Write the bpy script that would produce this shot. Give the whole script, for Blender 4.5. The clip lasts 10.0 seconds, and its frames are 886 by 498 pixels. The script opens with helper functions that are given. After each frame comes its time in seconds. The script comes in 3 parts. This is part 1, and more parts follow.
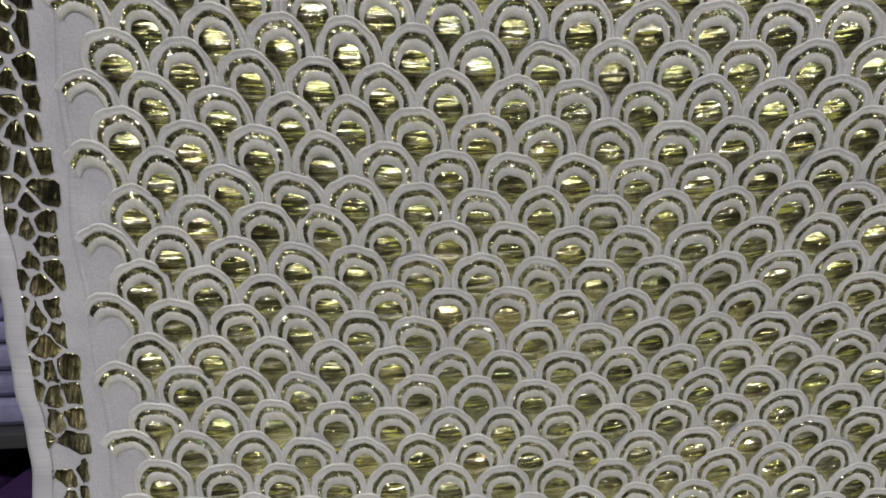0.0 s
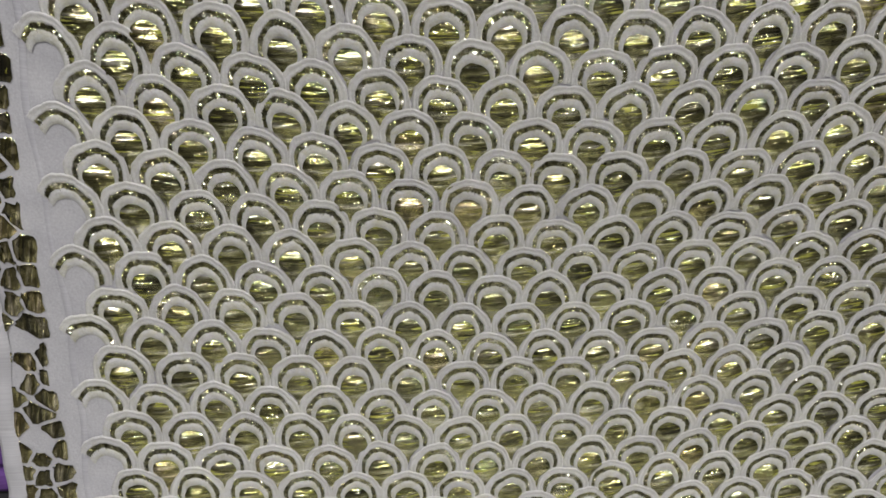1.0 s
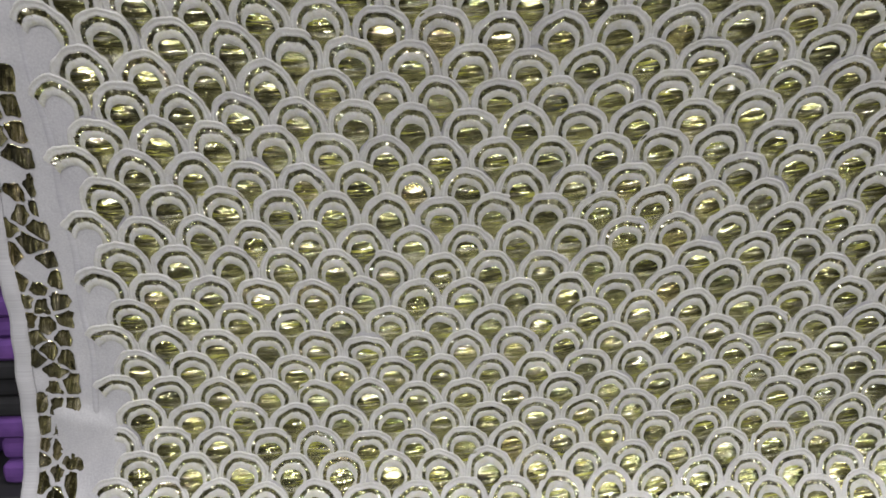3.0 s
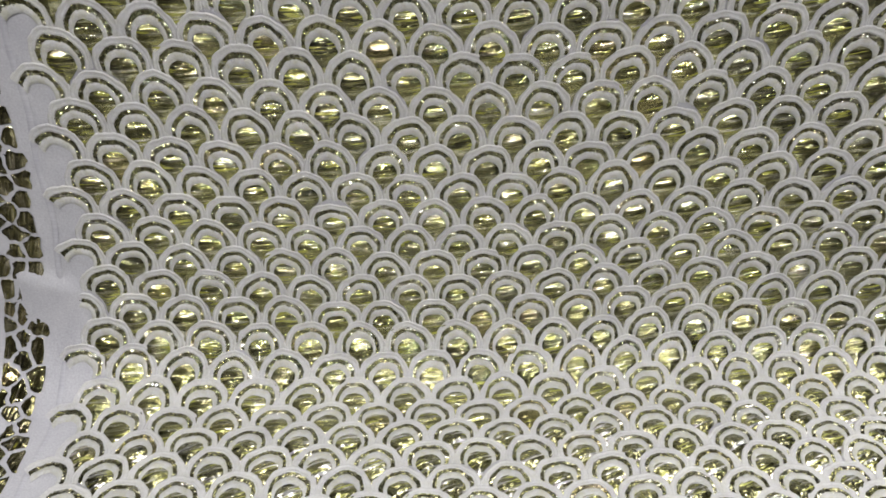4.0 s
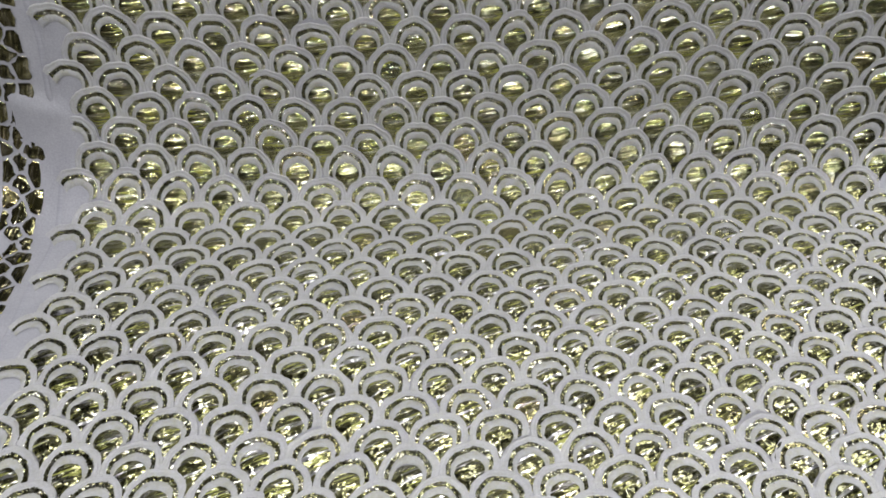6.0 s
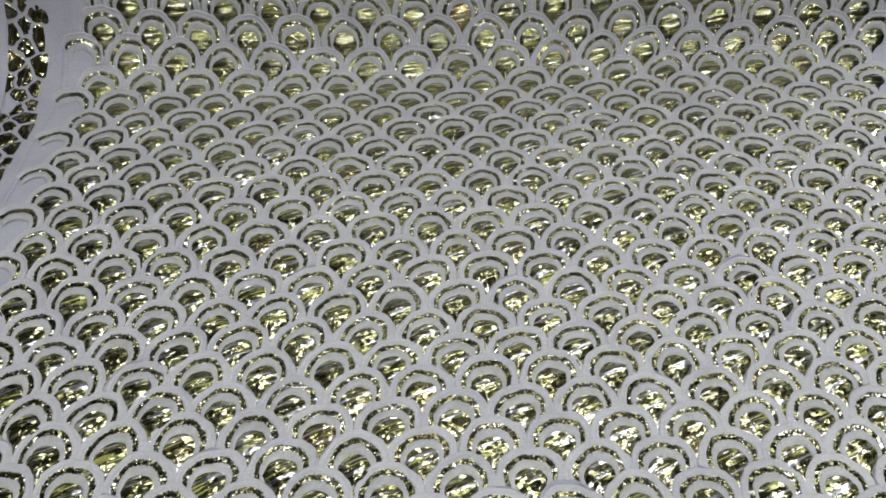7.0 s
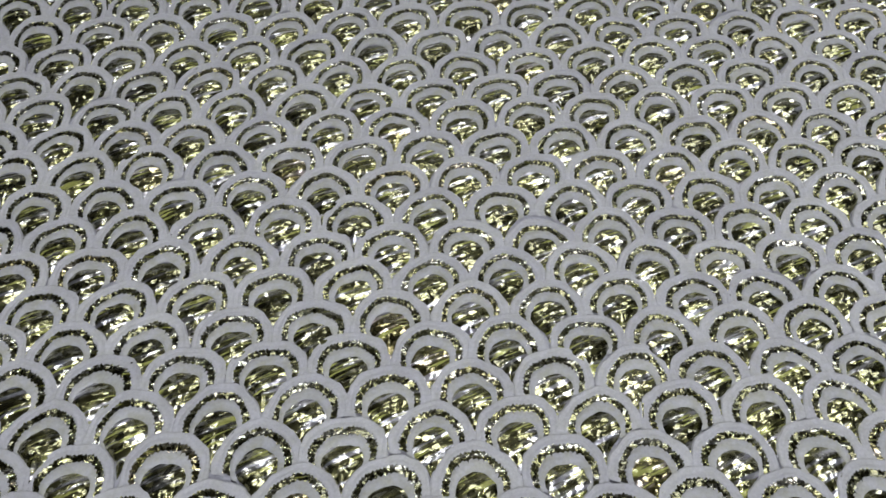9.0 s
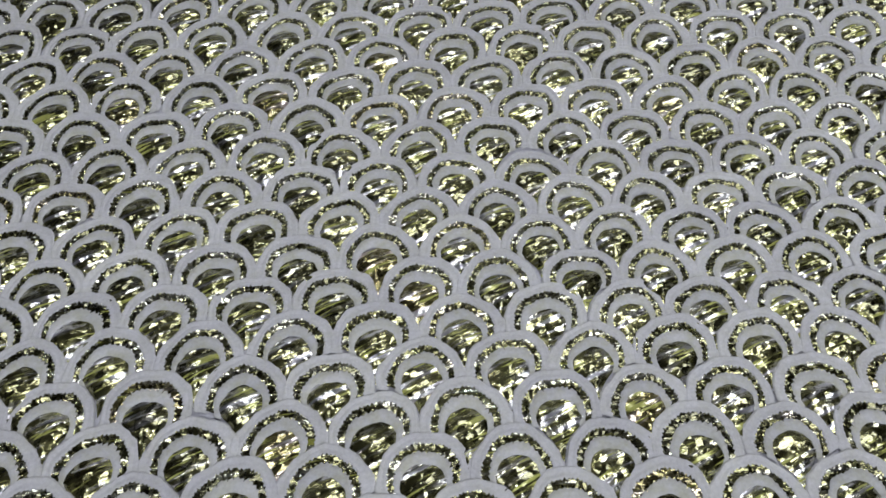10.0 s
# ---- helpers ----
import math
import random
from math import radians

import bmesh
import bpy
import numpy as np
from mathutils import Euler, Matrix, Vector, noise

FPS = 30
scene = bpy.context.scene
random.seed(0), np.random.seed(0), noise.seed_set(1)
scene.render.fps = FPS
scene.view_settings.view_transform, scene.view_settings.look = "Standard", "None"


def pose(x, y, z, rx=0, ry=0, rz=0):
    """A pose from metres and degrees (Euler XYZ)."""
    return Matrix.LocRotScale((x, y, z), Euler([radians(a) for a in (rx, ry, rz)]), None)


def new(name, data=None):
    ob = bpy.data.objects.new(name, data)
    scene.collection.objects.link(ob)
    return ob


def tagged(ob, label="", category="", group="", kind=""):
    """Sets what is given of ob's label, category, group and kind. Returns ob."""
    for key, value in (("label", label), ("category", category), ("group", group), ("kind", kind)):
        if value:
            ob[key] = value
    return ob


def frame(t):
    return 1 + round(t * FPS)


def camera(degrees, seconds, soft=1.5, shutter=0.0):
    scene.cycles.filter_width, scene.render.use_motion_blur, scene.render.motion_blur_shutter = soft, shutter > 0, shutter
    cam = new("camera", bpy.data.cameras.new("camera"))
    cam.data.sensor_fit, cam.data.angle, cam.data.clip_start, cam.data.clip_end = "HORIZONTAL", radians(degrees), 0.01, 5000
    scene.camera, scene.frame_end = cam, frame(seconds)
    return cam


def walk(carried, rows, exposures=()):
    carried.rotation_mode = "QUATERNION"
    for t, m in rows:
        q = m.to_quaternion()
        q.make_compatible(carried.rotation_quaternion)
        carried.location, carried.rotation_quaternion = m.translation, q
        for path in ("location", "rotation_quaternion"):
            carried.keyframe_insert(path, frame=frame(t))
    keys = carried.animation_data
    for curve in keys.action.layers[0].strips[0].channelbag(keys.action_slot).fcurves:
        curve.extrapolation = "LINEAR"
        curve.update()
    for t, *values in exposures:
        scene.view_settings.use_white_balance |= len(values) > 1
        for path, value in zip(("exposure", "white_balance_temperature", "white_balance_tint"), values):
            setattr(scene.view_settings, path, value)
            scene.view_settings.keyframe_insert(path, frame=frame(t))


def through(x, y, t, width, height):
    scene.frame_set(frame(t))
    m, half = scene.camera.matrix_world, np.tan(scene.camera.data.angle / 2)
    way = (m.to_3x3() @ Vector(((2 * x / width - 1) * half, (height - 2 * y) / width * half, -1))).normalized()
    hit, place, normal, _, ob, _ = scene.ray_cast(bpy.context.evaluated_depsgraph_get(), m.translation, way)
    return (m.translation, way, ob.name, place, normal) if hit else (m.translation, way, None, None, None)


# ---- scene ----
cam = camera(59.05, 10.0, soft=1.6)
ROWS = [
    (0.0, -0.0109, -0.0324, 1.2022, 85.89, 1.98, -2.29),
    (0.5, -0.0052, -0.0328, 1.1904, 84.29, 1.62, -2.68),
    (1.0, 0.0023, -0.0340, 1.1746, 81.96, 0.71, -2.98),
    (1.5, 0.0020, -0.0365, 1.1614, 79.54, 0.20, -3.17),
    (2.0, 0.0106, -0.0344, 1.1489, 77.73, 0.53, -2.43),
    (2.2, 0.0134, -0.0366, 1.1473, 77.21, 0.62, -2.21),
    (3.3, 0.0340, -0.0485, 1.1304, 73.63, 1.47, -0.91),
    (3.5, 0.0378, -0.0485, 1.1230, 72.53, 1.51, -0.88),
    (4.0, 0.0470, -0.0474, 1.1039, 69.34, 0.66, -0.84),
    (4.5, 0.0509, -0.0427, 1.0984, 66.10, 0.54, -1.28),
    (5.0, 0.0539, -0.0501, 1.0927, 64.60, 0.84, -1.28),
    (5.2, 0.0518, -0.0511, 1.0854, 64.09, 0.55, -1.47),
    (6.3, 0.0694, -0.0963, 1.0480, 61.83, 1.74, 0.33),
    (6.5, 0.0699, -0.1056, 1.0397, 61.06, 1.52, 0.45),
    (7.0, 0.0741, -0.1191, 1.0143, 59.44, 1.42, 0.76),
    (7.5, 0.0837, -0.1278, 0.9997, 57.09, 1.28, 1.43),
    (8.0, 0.0873, -0.1309, 0.9817, 54.45, 1.09, 1.63),
    (8.5, 0.0864, -0.1394, 0.9655, 51.86, 0.59, 1.51),
    (9.0, 0.0888, -0.1440, 0.9589, 50.12, 0.50, 2.08),
    (9.5, 0.0882, -0.1453, 0.9557, 48.66, 0.56, 2.06),
    (10.0, 0.0906, -0.1405, 0.9476, 46.46, 0.43, 1.57),
]
walk(cam, [(t, pose(x, y, z, rx, ry, rz)) for t, x, y, z, rx, ry, rz in ROWS], exposures=((0.0, 0.1, 7150, 9), (1.0, 0.22, 7200, 9), (2.0, 0.2, 7200, 9), (3.5, 0.2, 7050, 9), (4.5, -0.05, 7000, 10), (5.0, -0.25, 6900, 10), (6.5, -0.45, 6620, 10), (7.0, -0.67, 6520, 10), (8.0, -0.87, 6430, 11), (9.0, -1.0, 6380, 11), (10.0, -1.0, 6340, 11)))

PITCH, ROW = 0.03, 0.58          # width of one scale, and rise of one row as a share of it

# ---- light: a shop with tube lamps on the ceiling, no daylight ----
world = bpy.data.worlds.new("world")
scene.world = world
world.use_nodes = True
world.node_tree.nodes["Background"].inputs[0].default_value = (0.5, 0.55, 0.65, 1)
world.node_tree.nodes["Background"].inputs[1].default_value = 0.02


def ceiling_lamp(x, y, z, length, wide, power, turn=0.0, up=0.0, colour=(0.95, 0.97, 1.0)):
    """The light of a ceiling batten or of a hung panel, with an added upward fill where up is given; its housing is
    built with the room.
    """
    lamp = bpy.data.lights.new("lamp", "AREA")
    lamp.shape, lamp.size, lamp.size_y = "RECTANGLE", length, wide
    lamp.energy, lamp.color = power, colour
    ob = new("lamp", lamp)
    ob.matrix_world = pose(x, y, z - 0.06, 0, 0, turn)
    # made-up fill lamp over the panel, brightens the ceiling that the foil mirrors
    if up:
        fill = bpy.data.lights.new("ceiling_fill", "AREA")
        fill.shape, fill.size, fill.size_y, fill.energy, fill.color = "RECTANGLE", length, wide, up, colour
        new("ceiling_fill", fill).matrix_world = pose(x, y, z + 0.02, 180, 0, turn)
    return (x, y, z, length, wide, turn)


# the panel's last number is the power of its added upward fill
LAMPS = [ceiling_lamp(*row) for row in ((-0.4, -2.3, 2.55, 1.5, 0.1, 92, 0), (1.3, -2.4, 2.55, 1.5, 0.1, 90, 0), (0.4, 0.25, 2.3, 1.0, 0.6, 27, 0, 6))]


# ---- materials ----
def material(name):
    m = bpy.data.materials.new(name)
    m.use_nodes = True
    nt = m.node_tree
    return m, nt, nt.nodes["Principled BSDF"]


def node(nt, kind, **values):
    n = nt.nodes.new(kind)
    for key, value in values.items():
        n.inputs[key.replace("_", " ")].default_value = value
    return n


def ramp(nt, source, stops):
    r = nt.nodes.new("ShaderNodeValToRGB")
    while len(r.color_ramp.elements) < len(stops):
        r.color_ramp.elements.new(0.5)
    for e, (p, c) in zip(r.color_ramp.elements, stops):
        e.position, e.color = p, (*c, 1)
    nt.links.new(source, r.inputs[0])
    return r


def cloth_coords(nt, sx, sy, sz=1.0, turn=0.0):
    """Coordinates that lie in the cloth (metres along the weft, along the warp), so that threads follow the drape."""
    a = nt.nodes.new("ShaderNodeAttribute")
    a.attribute_name = "cloth"
    mp = nt.nodes.new("ShaderNodeMapping")
    mp.vector_type = "TEXTURE"
    mp.inputs["Rotation"].default_value = (0, 0, radians(turn))
    mp.inputs["Scale"].default_value = (1 / sx, 1 / sy, 1 / sz)
    nt.links.new(a.outputs["Vector"], mp.inputs["Vector"])
    return mp


def piece_random(nt):
    """One number a piece, whether it is an object of its own or an island of a joined mesh."""
    o, g = nt.nodes.new("ShaderNodeObjectInfo"), nt.nodes.new("ShaderNodeNewGeometry")
    s, fr = nt.nodes.new("ShaderNodeMath"), nt.nodes.new("ShaderNodeMath")
    s.operation, fr.operation = "ADD", "FRACT"
    nt.links.new(o.outputs["Random"], s.inputs[0])
    nt.links.new(g.outputs["Random Per Island"], s.inputs[1])
    nt.links.new(s.outputs[0], fr.inputs[0])
    return fr.outputs[0]


def mixed(nt, kind, factor, a, b):
    m = nt.nodes.new("ShaderNodeMix")
    m.data_type, m.blend_type = "RGBA", kind
    for sock, value in ((m.inputs[0], factor), (m.inputs[6], a), (m.inputs[7], b)):
        if isinstance(value, (int, float)):
            sock.default_value = value
        elif isinstance(value, tuple):
            sock.default_value = (*value, 1)
        else:
            nt.links.new(value, sock)
    return m.outputs[2]


def bump(nt, bsdf, height, strength, distance, before=None):
    b = nt.nodes.new("ShaderNodeBump")
    b.inputs["Strength"].default_value, b.inputs["Distance"].default_value = strength, distance
    nt.links.new(height, b.inputs["Height"])
    if before:
        nt.links.new(before.outputs[0], b.inputs["Normal"])
    nt.links.new(b.outputs[0], bsdf.inputs["Normal"])
    return b


def white_cloth(name, light, dark, weave, rough, through=(1.0, 1.0, 1.0)):
    """Matt white cloth, woven fine, mottled where the thin layer lets the gilt backing tint it."""
    m, nt, p = material(name)
    c = cloth_coords(nt, 1, 1)
    big = node(nt, "ShaderNodeTexNoise", Scale=55.0, Detail=4.0)
    fine = node(nt, "ShaderNodeTexNoise", Scale=900.0, Detail=3.0)
    thin = node(nt, "ShaderNodeTexNoise", Scale=210.0, Detail=4.0, Roughness=0.6)
    for q in (big, fine, thin):
        nt.links.new(c.outputs[0], q.inputs["Vector"])
    shade = ramp(nt, big.outputs["Fac"], [(0.3, dark), (0.7, light)])
    tone = ramp(nt, fine.outputs["Fac"], [(0.3, (0.84, 0.84, 0.86)), (0.7, (1, 1, 1))])
    col = mixed(nt, "MULTIPLY", 1.0, shade.outputs[0], tone.outputs[0])
    sheer = ramp(nt, thin.outputs["Fac"], [(0.35, through), (0.6, (1, 1, 1))])
    col = mixed(nt, "MULTIPLY", 1.0, col, sheer.outputs[0])
    each = ramp(nt, piece_random(nt), [(0, (0.90, 0.90, 0.93)), (1, (1, 1, 1))])
    nt.links.new(mixed(nt, "MULTIPLY", 1.0, col, each.outputs[0]), p.inputs["Base Color"])
    p.inputs["Roughness"].default_value = rough
    p.inputs["Sheen Weight"].default_value = 0.2
    th = node(nt, "ShaderNodeTexWave", Scale=weave, Distortion=1.5, Detail=2.0)
    nt.links.new(c.outputs[0], th.inputs["Vector"])
    b1 = bump(nt, p, th.outputs["Fac"], 0.12, 0.0003)
    mid = node(nt, "ShaderNodeTexNoise", Scale=260.0, Detail=5.0, Roughness=0.65)
    nt.links.new(c.outputs[0], mid.inputs["Vector"])
    b2 = bump(nt, p, mid.outputs["Fac"], 0.4, 0.0012, b1)
    bump(nt, p, big.outputs["Fac"], 0.35, 0.002, b2)
    return m


def gold_foil(name, thread_turn, stripe, crinkle, fleck, tint=(1.0, 1.0, 1.0), bare=0.6, rough=(0.07, 0.17)):
    """Gold lame: a dark metallic film over threads along the weft, with highlights coloured in near white, bare
    yellow-green yarn between and flecks that lean their own way.
    """
    m, nt, p = material(name)
    wobble = node(nt, "ShaderNodeTexNoise", Scale=1.0, Detail=2.0)
    threads = node(nt, "ShaderNodeTexNoise", Scale=1.0, Detail=3.0, Roughness=0.6)
    flecks = node(nt, "ShaderNodeTexVoronoi", Scale=1.0)
    patchy = node(nt, "ShaderNodeTexNoise", Scale=1.0, Detail=2.0)
    for n, (sx, sy), turn in ((threads, (55, 800), thread_turn), (wobble, (45, 330), thread_turn), (flecks, fleck, thread_turn), (patchy, (75, 110), 0.0)):
        nt.links.new(cloth_coords(nt, sx, sy, turn=turn).outputs[0], n.inputs["Vector"])
    # the near-white top stop puts highlights into the film's colour, along the weft
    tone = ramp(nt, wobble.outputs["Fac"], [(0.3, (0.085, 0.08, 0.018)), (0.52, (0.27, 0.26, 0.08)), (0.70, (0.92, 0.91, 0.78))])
    rnd = piece_random(nt)
    each = ramp(nt, rnd, [(0, (0.50, 0.50, 0.44)), (0.5, (0.85, 0.85, 0.8)), (0.88, (1, 1, 1)), (1, (1.0, 0.88, 0.74))])
    # the yarn shows where the film has opened, in stretches
    wear = nt.nodes.new("ShaderNodeMath")
    wear.operation, wear.inputs[1].default_value = "MULTIPLY_ADD", 0.55
    nt.links.new(patchy.outputs["Fac"], wear.inputs[0])
    nt.links.new(threads.outputs["Fac"], wear.inputs[2])
    streak = ramp(nt, wear.outputs[0], [(bare + 0.275, (0, 0, 0)), (bare + 0.335, (1, 1, 1))])
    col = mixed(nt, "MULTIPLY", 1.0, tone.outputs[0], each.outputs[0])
    col = mixed(nt, "MIX", streak.outputs[0], col, (0.36, 0.37, 0.075))
    nt.links.new(mixed(nt, "MULTIPLY", 1.0, col, tint), p.inputs["Base Color"])
    yarn = nt.nodes.new("ShaderNodeMath")
    yarn.operation, yarn.inputs[1].default_value, yarn.inputs[2].default_value = "MULTIPLY_ADD", -0.7, 0.97
    nt.links.new(streak.outputs[0], yarn.inputs[0])
    nt.links.new(yarn.outputs[0], p.inputs["Metallic"])
    p.inputs["Coat Weight"].default_value = 1.0
    p.inputs["Coat Roughness"].default_value = 0.10
    p.inputs["Coat IOR"].default_value = 1.7
    rr = ramp(nt, wobble.outputs["Fac"], [(0.3, (rough[0],) * 3), (0.7, (rough[1],) * 3)])
    nt.links.new(rr.outputs[0], p.inputs["Roughness"])
    geo = nt.nodes.new("ShaderNodeNewGeometry")
    lean, tilt, unit = (nt.nodes.new("ShaderNodeVectorMath") for _ in range(3))
    lean.operation, tilt.operation, unit.operation = "SUBTRACT", "MULTIPLY_ADD", "NORMALIZE"
    lean.inputs[1].default_value = (0.5, 0.5, 0.5)
    tilt.inputs[1].default_value = (crinkle, crinkle, crinkle)
    nt.links.new(flecks.outputs["Color"], lean.inputs[0])
    nt.links.new(lean.outputs[0], tilt.inputs[0])
    nt.links.new(geo.outputs["Normal"], tilt.inputs[2])
    nt.links.new(tilt.outputs[0], unit.inputs[0])
    b0 = bump(nt, p, wobble.outputs["Fac"], stripe, 0.0035)
    nt.links.new(unit.outputs[0], b0.inputs["Normal"])
    b1 = bump(nt, p, threads.outputs["Fac"], stripe, 0.0012, b0)
    nt.links.new(b1.outputs[0], p.inputs["Coat Normal"])
    return m


def plain(name, light, dark, rough, scale, depth=0.002):
    m, nt, p = material(name)
    co = nt.nodes.new("ShaderNodeTexCoord")
    n1 = node(nt, "ShaderNodeTexNoise", Scale=scale, Detail=6.0)
    nt.links.new(co.outputs["Object"], n1.inputs["Vector"])
    nt.links.new(ramp(nt, n1.outputs["Fac"], [(0.3, dark), (0.7, light)]).outputs[0], p.inputs["Base Color"])
    p.inputs["Roughness"].default_value = rough
    bump(nt, p, n1.outputs["Fac"], 0.3, depth)
    return m


CORD = white_cloth("white_piping", (0.55, 0.55, 0.56), (0.455, 0.45, 0.468), 900.0, 0.6, (0.93, 0.93, 0.86))
INNER = white_cloth("white_applique", (0.53, 0.53, 0.535), (0.42, 0.425, 0.43), 900.0, 0.6, (0.88, 0.87, 0.72))
NET = white_cloth("white_ground_cloth", (0.47, 0.47, 0.505), (0.40, 0.40, 0.44), 1400.0, 0.7)
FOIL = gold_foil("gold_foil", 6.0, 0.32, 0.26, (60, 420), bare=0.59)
# besides its crumpling, a tint above 1 puts the lying cloth's brighter light into colour
CRUMPLED_LIT = gold_foil("gold_foil_crumpled_lit", 22.0, 0.17, 0.66, (430, 470), (1.25, 1.25, 1.75), 0.585, (0.15, 0.31))
BAND = gold_foil("gold_foil_band", 0.0, 0.3, 0.9, (900, 700), (0.8, 0.8, 0.86), 0.66)
BORDER = gold_foil("gold_foil_border", 80.0, 0.35, 0.3, (300, 240), (0.75, 0.69, 0.62), 0.72)
# wall and ceiling greys are invented, kept low so the foil mirrors little light
PLASTER = plain("dark_grey_added_wall", (0.05, 0.05, 0.055), (0.035, 0.035, 0.04), 0.8, 3.0)
CEILING = plain("grey_added_ceiling", (0.42, 0.42, 0.41), (0.36, 0.36, 0.35), 0.8, 3.0)
TILE = plain("dark_floor_vinyl", (0.10, 0.095, 0.09), (0.06, 0.058, 0.055), 0.45, 5.0)
PAD = plain("grey_felt", (0.3, 0.3, 0.31), (0.24, 0.24, 0.25), 0.95, 60.0)
STEEL = plain("white_enamel", (0.7, 0.7, 0.68), (0.62, 0.62, 0.6), 0.4, 8.0)
DARKWOOD = plain("dark_shelf_board", (0.03, 0.03, 0.035), (0.018, 0.018, 0.022), 0.5, 12.0)
PURPLE = plain("purple_cotton", (0.13, 0.05, 0.24), (0.08, 0.03, 0.17), 0.85, 40.0, 0.004)
BLUEGREY = plain("blue_grey_cotton", (0.16, 0.16, 0.27), (0.10, 0.10, 0.19), 0.85, 40.0, 0.004)
BLACK = plain("black_cotton", (0.012, 0.012, 0.016), (0.006, 0.006, 0.009), 0.9, 40.0, 0.004)


# ---- building helpers ----
def mesh_of(name, verts, faces, mat, cloth=None, smooth=True):
    me = bpy.data.meshes.new(name)
    me.from_pydata([tuple(v) for v in verts], [], faces)
    me.materials.append(mat)
    if smooth:
        me.polygons.foreach_set("use_smooth", [True] * len(me.polygons))
    if cloth is not None:
        me.attributes.new("cloth", "FLOAT_VECTOR", "POINT").data.foreach_set("vector", np.asarray(cloth, dtype=np.float32).ravel())
    return me


def piece(name, data, parent, label=""):
    ob = new(name, data)
    ob.parent = parent
    return tagged(ob, label) if label else ob


def part(name, bm, mat, parent, label=""):
    me = bpy.data.meshes.new(name)
    bm.to_mesh(me)
    bm.free()
    me.materials.append(mat)
    return piece(name, me, parent, label)


def block(x0, y0, z0, x1, y1, z1, bevel=0.0):
    bm = bmesh.new()
    bmesh.ops.create_cube(bm, size=1, matrix=Matrix.Translation(((x0 + x1) / 2, (y0 + y1) / 2, (z0 + z1) / 2)) @ Matrix.Diagonal((x1 - x0, y1 - y0, z1 - z0, 1)))
    if bevel:
        bmesh.ops.bevel(bm, geom=bm.edges[:], offset=bevel, segments=3, affect="EDGES", profile=0.6)
    return bm


def sheet_faces(rows, cols):
    return [(i * cols + j, i * cols + j + 1, (i + 1) * cols + j + 1, (i + 1) * cols + j) for i in range(rows - 1) for j in range(cols - 1)]


# ---- the drape: lengthwise fold curves of the cloth, lofted across its width ----
# Each curve runs down the cloth from the top of its hanging part to its lying part; one every 4.5 scales across, one point every 4.0 rows, closer about the fold at row 4.
FOLD_HEM_SIDE = [
    (-0.3995, 0.2719, 1.5897), (-0.4024, 0.2792, 1.5245), (-0.4055, 0.2860, 1.4594),
    (-0.4092, 0.2920, 1.3934), (-0.4128, 0.2973, 1.3262), (-0.4162, 0.3027, 1.2581),
    (-0.4195, 0.3095, 1.1867), (-0.4203, 0.3223, 1.1130), (-0.4210, 0.3365, 1.0429),
    (-0.4230, 0.3486, 0.9819), (-0.4314, 0.3571, 0.9344), (-0.4345, 0.3581, 0.9022),
    (-0.4356, 0.3480, 0.8763), (-0.4354, 0.3282, 0.8586), (-0.4343, 0.2986, 0.8446),
    (-0.4331, 0.2503, 0.8254), (-0.4330, 0.1890, 0.7975), (-0.4339, 0.1218, 0.7706),
    (-0.4318, 0.0506, 0.7467), (-0.4282, -0.0211, 0.7263), (-0.4227, -0.0913, 0.7090),
    (-0.4159, -0.1601, 0.6940), (-0.4084, -0.2275, 0.6799), (-0.4009, -0.2938, 0.6662),
    (-0.3935, -0.3599, 0.6527),
]
FOLD_FIRST_SCALES = [
    (-0.2664, 0.2766, 1.5782), (-0.2703, 0.2842, 1.5118), (-0.2747, 0.2918, 1.4457),
    (-0.2795, 0.2993, 1.3796), (-0.2829, 0.3068, 1.3129), (-0.2843, 0.3152, 1.2448),
    (-0.2871, 0.3242, 1.1736), (-0.2879, 0.3384, 1.1006), (-0.2888, 0.3522, 1.0305),
    (-0.2901, 0.3630, 0.9684), (-0.2999, 0.3698, 0.9198), (-0.3023, 0.3687, 0.8888),
    (-0.3036, 0.3556, 0.8640), (-0.3034, 0.3337, 0.8492), (-0.3025, 0.3049, 0.8385),
    (-0.3007, 0.2566, 0.8224), (-0.3000, 0.1961, 0.7948), (-0.3012, 0.1303, 0.7691),
    (-0.2993, 0.0596, 0.7466), (-0.2961, -0.0112, 0.7276), (-0.2901, -0.0795, 0.7119),
    (-0.2828, -0.1463, 0.6980), (-0.2750, -0.2127, 0.6845), (-0.2674, -0.2786, 0.6712),
    (-0.2601, -0.3448, 0.6578),
]
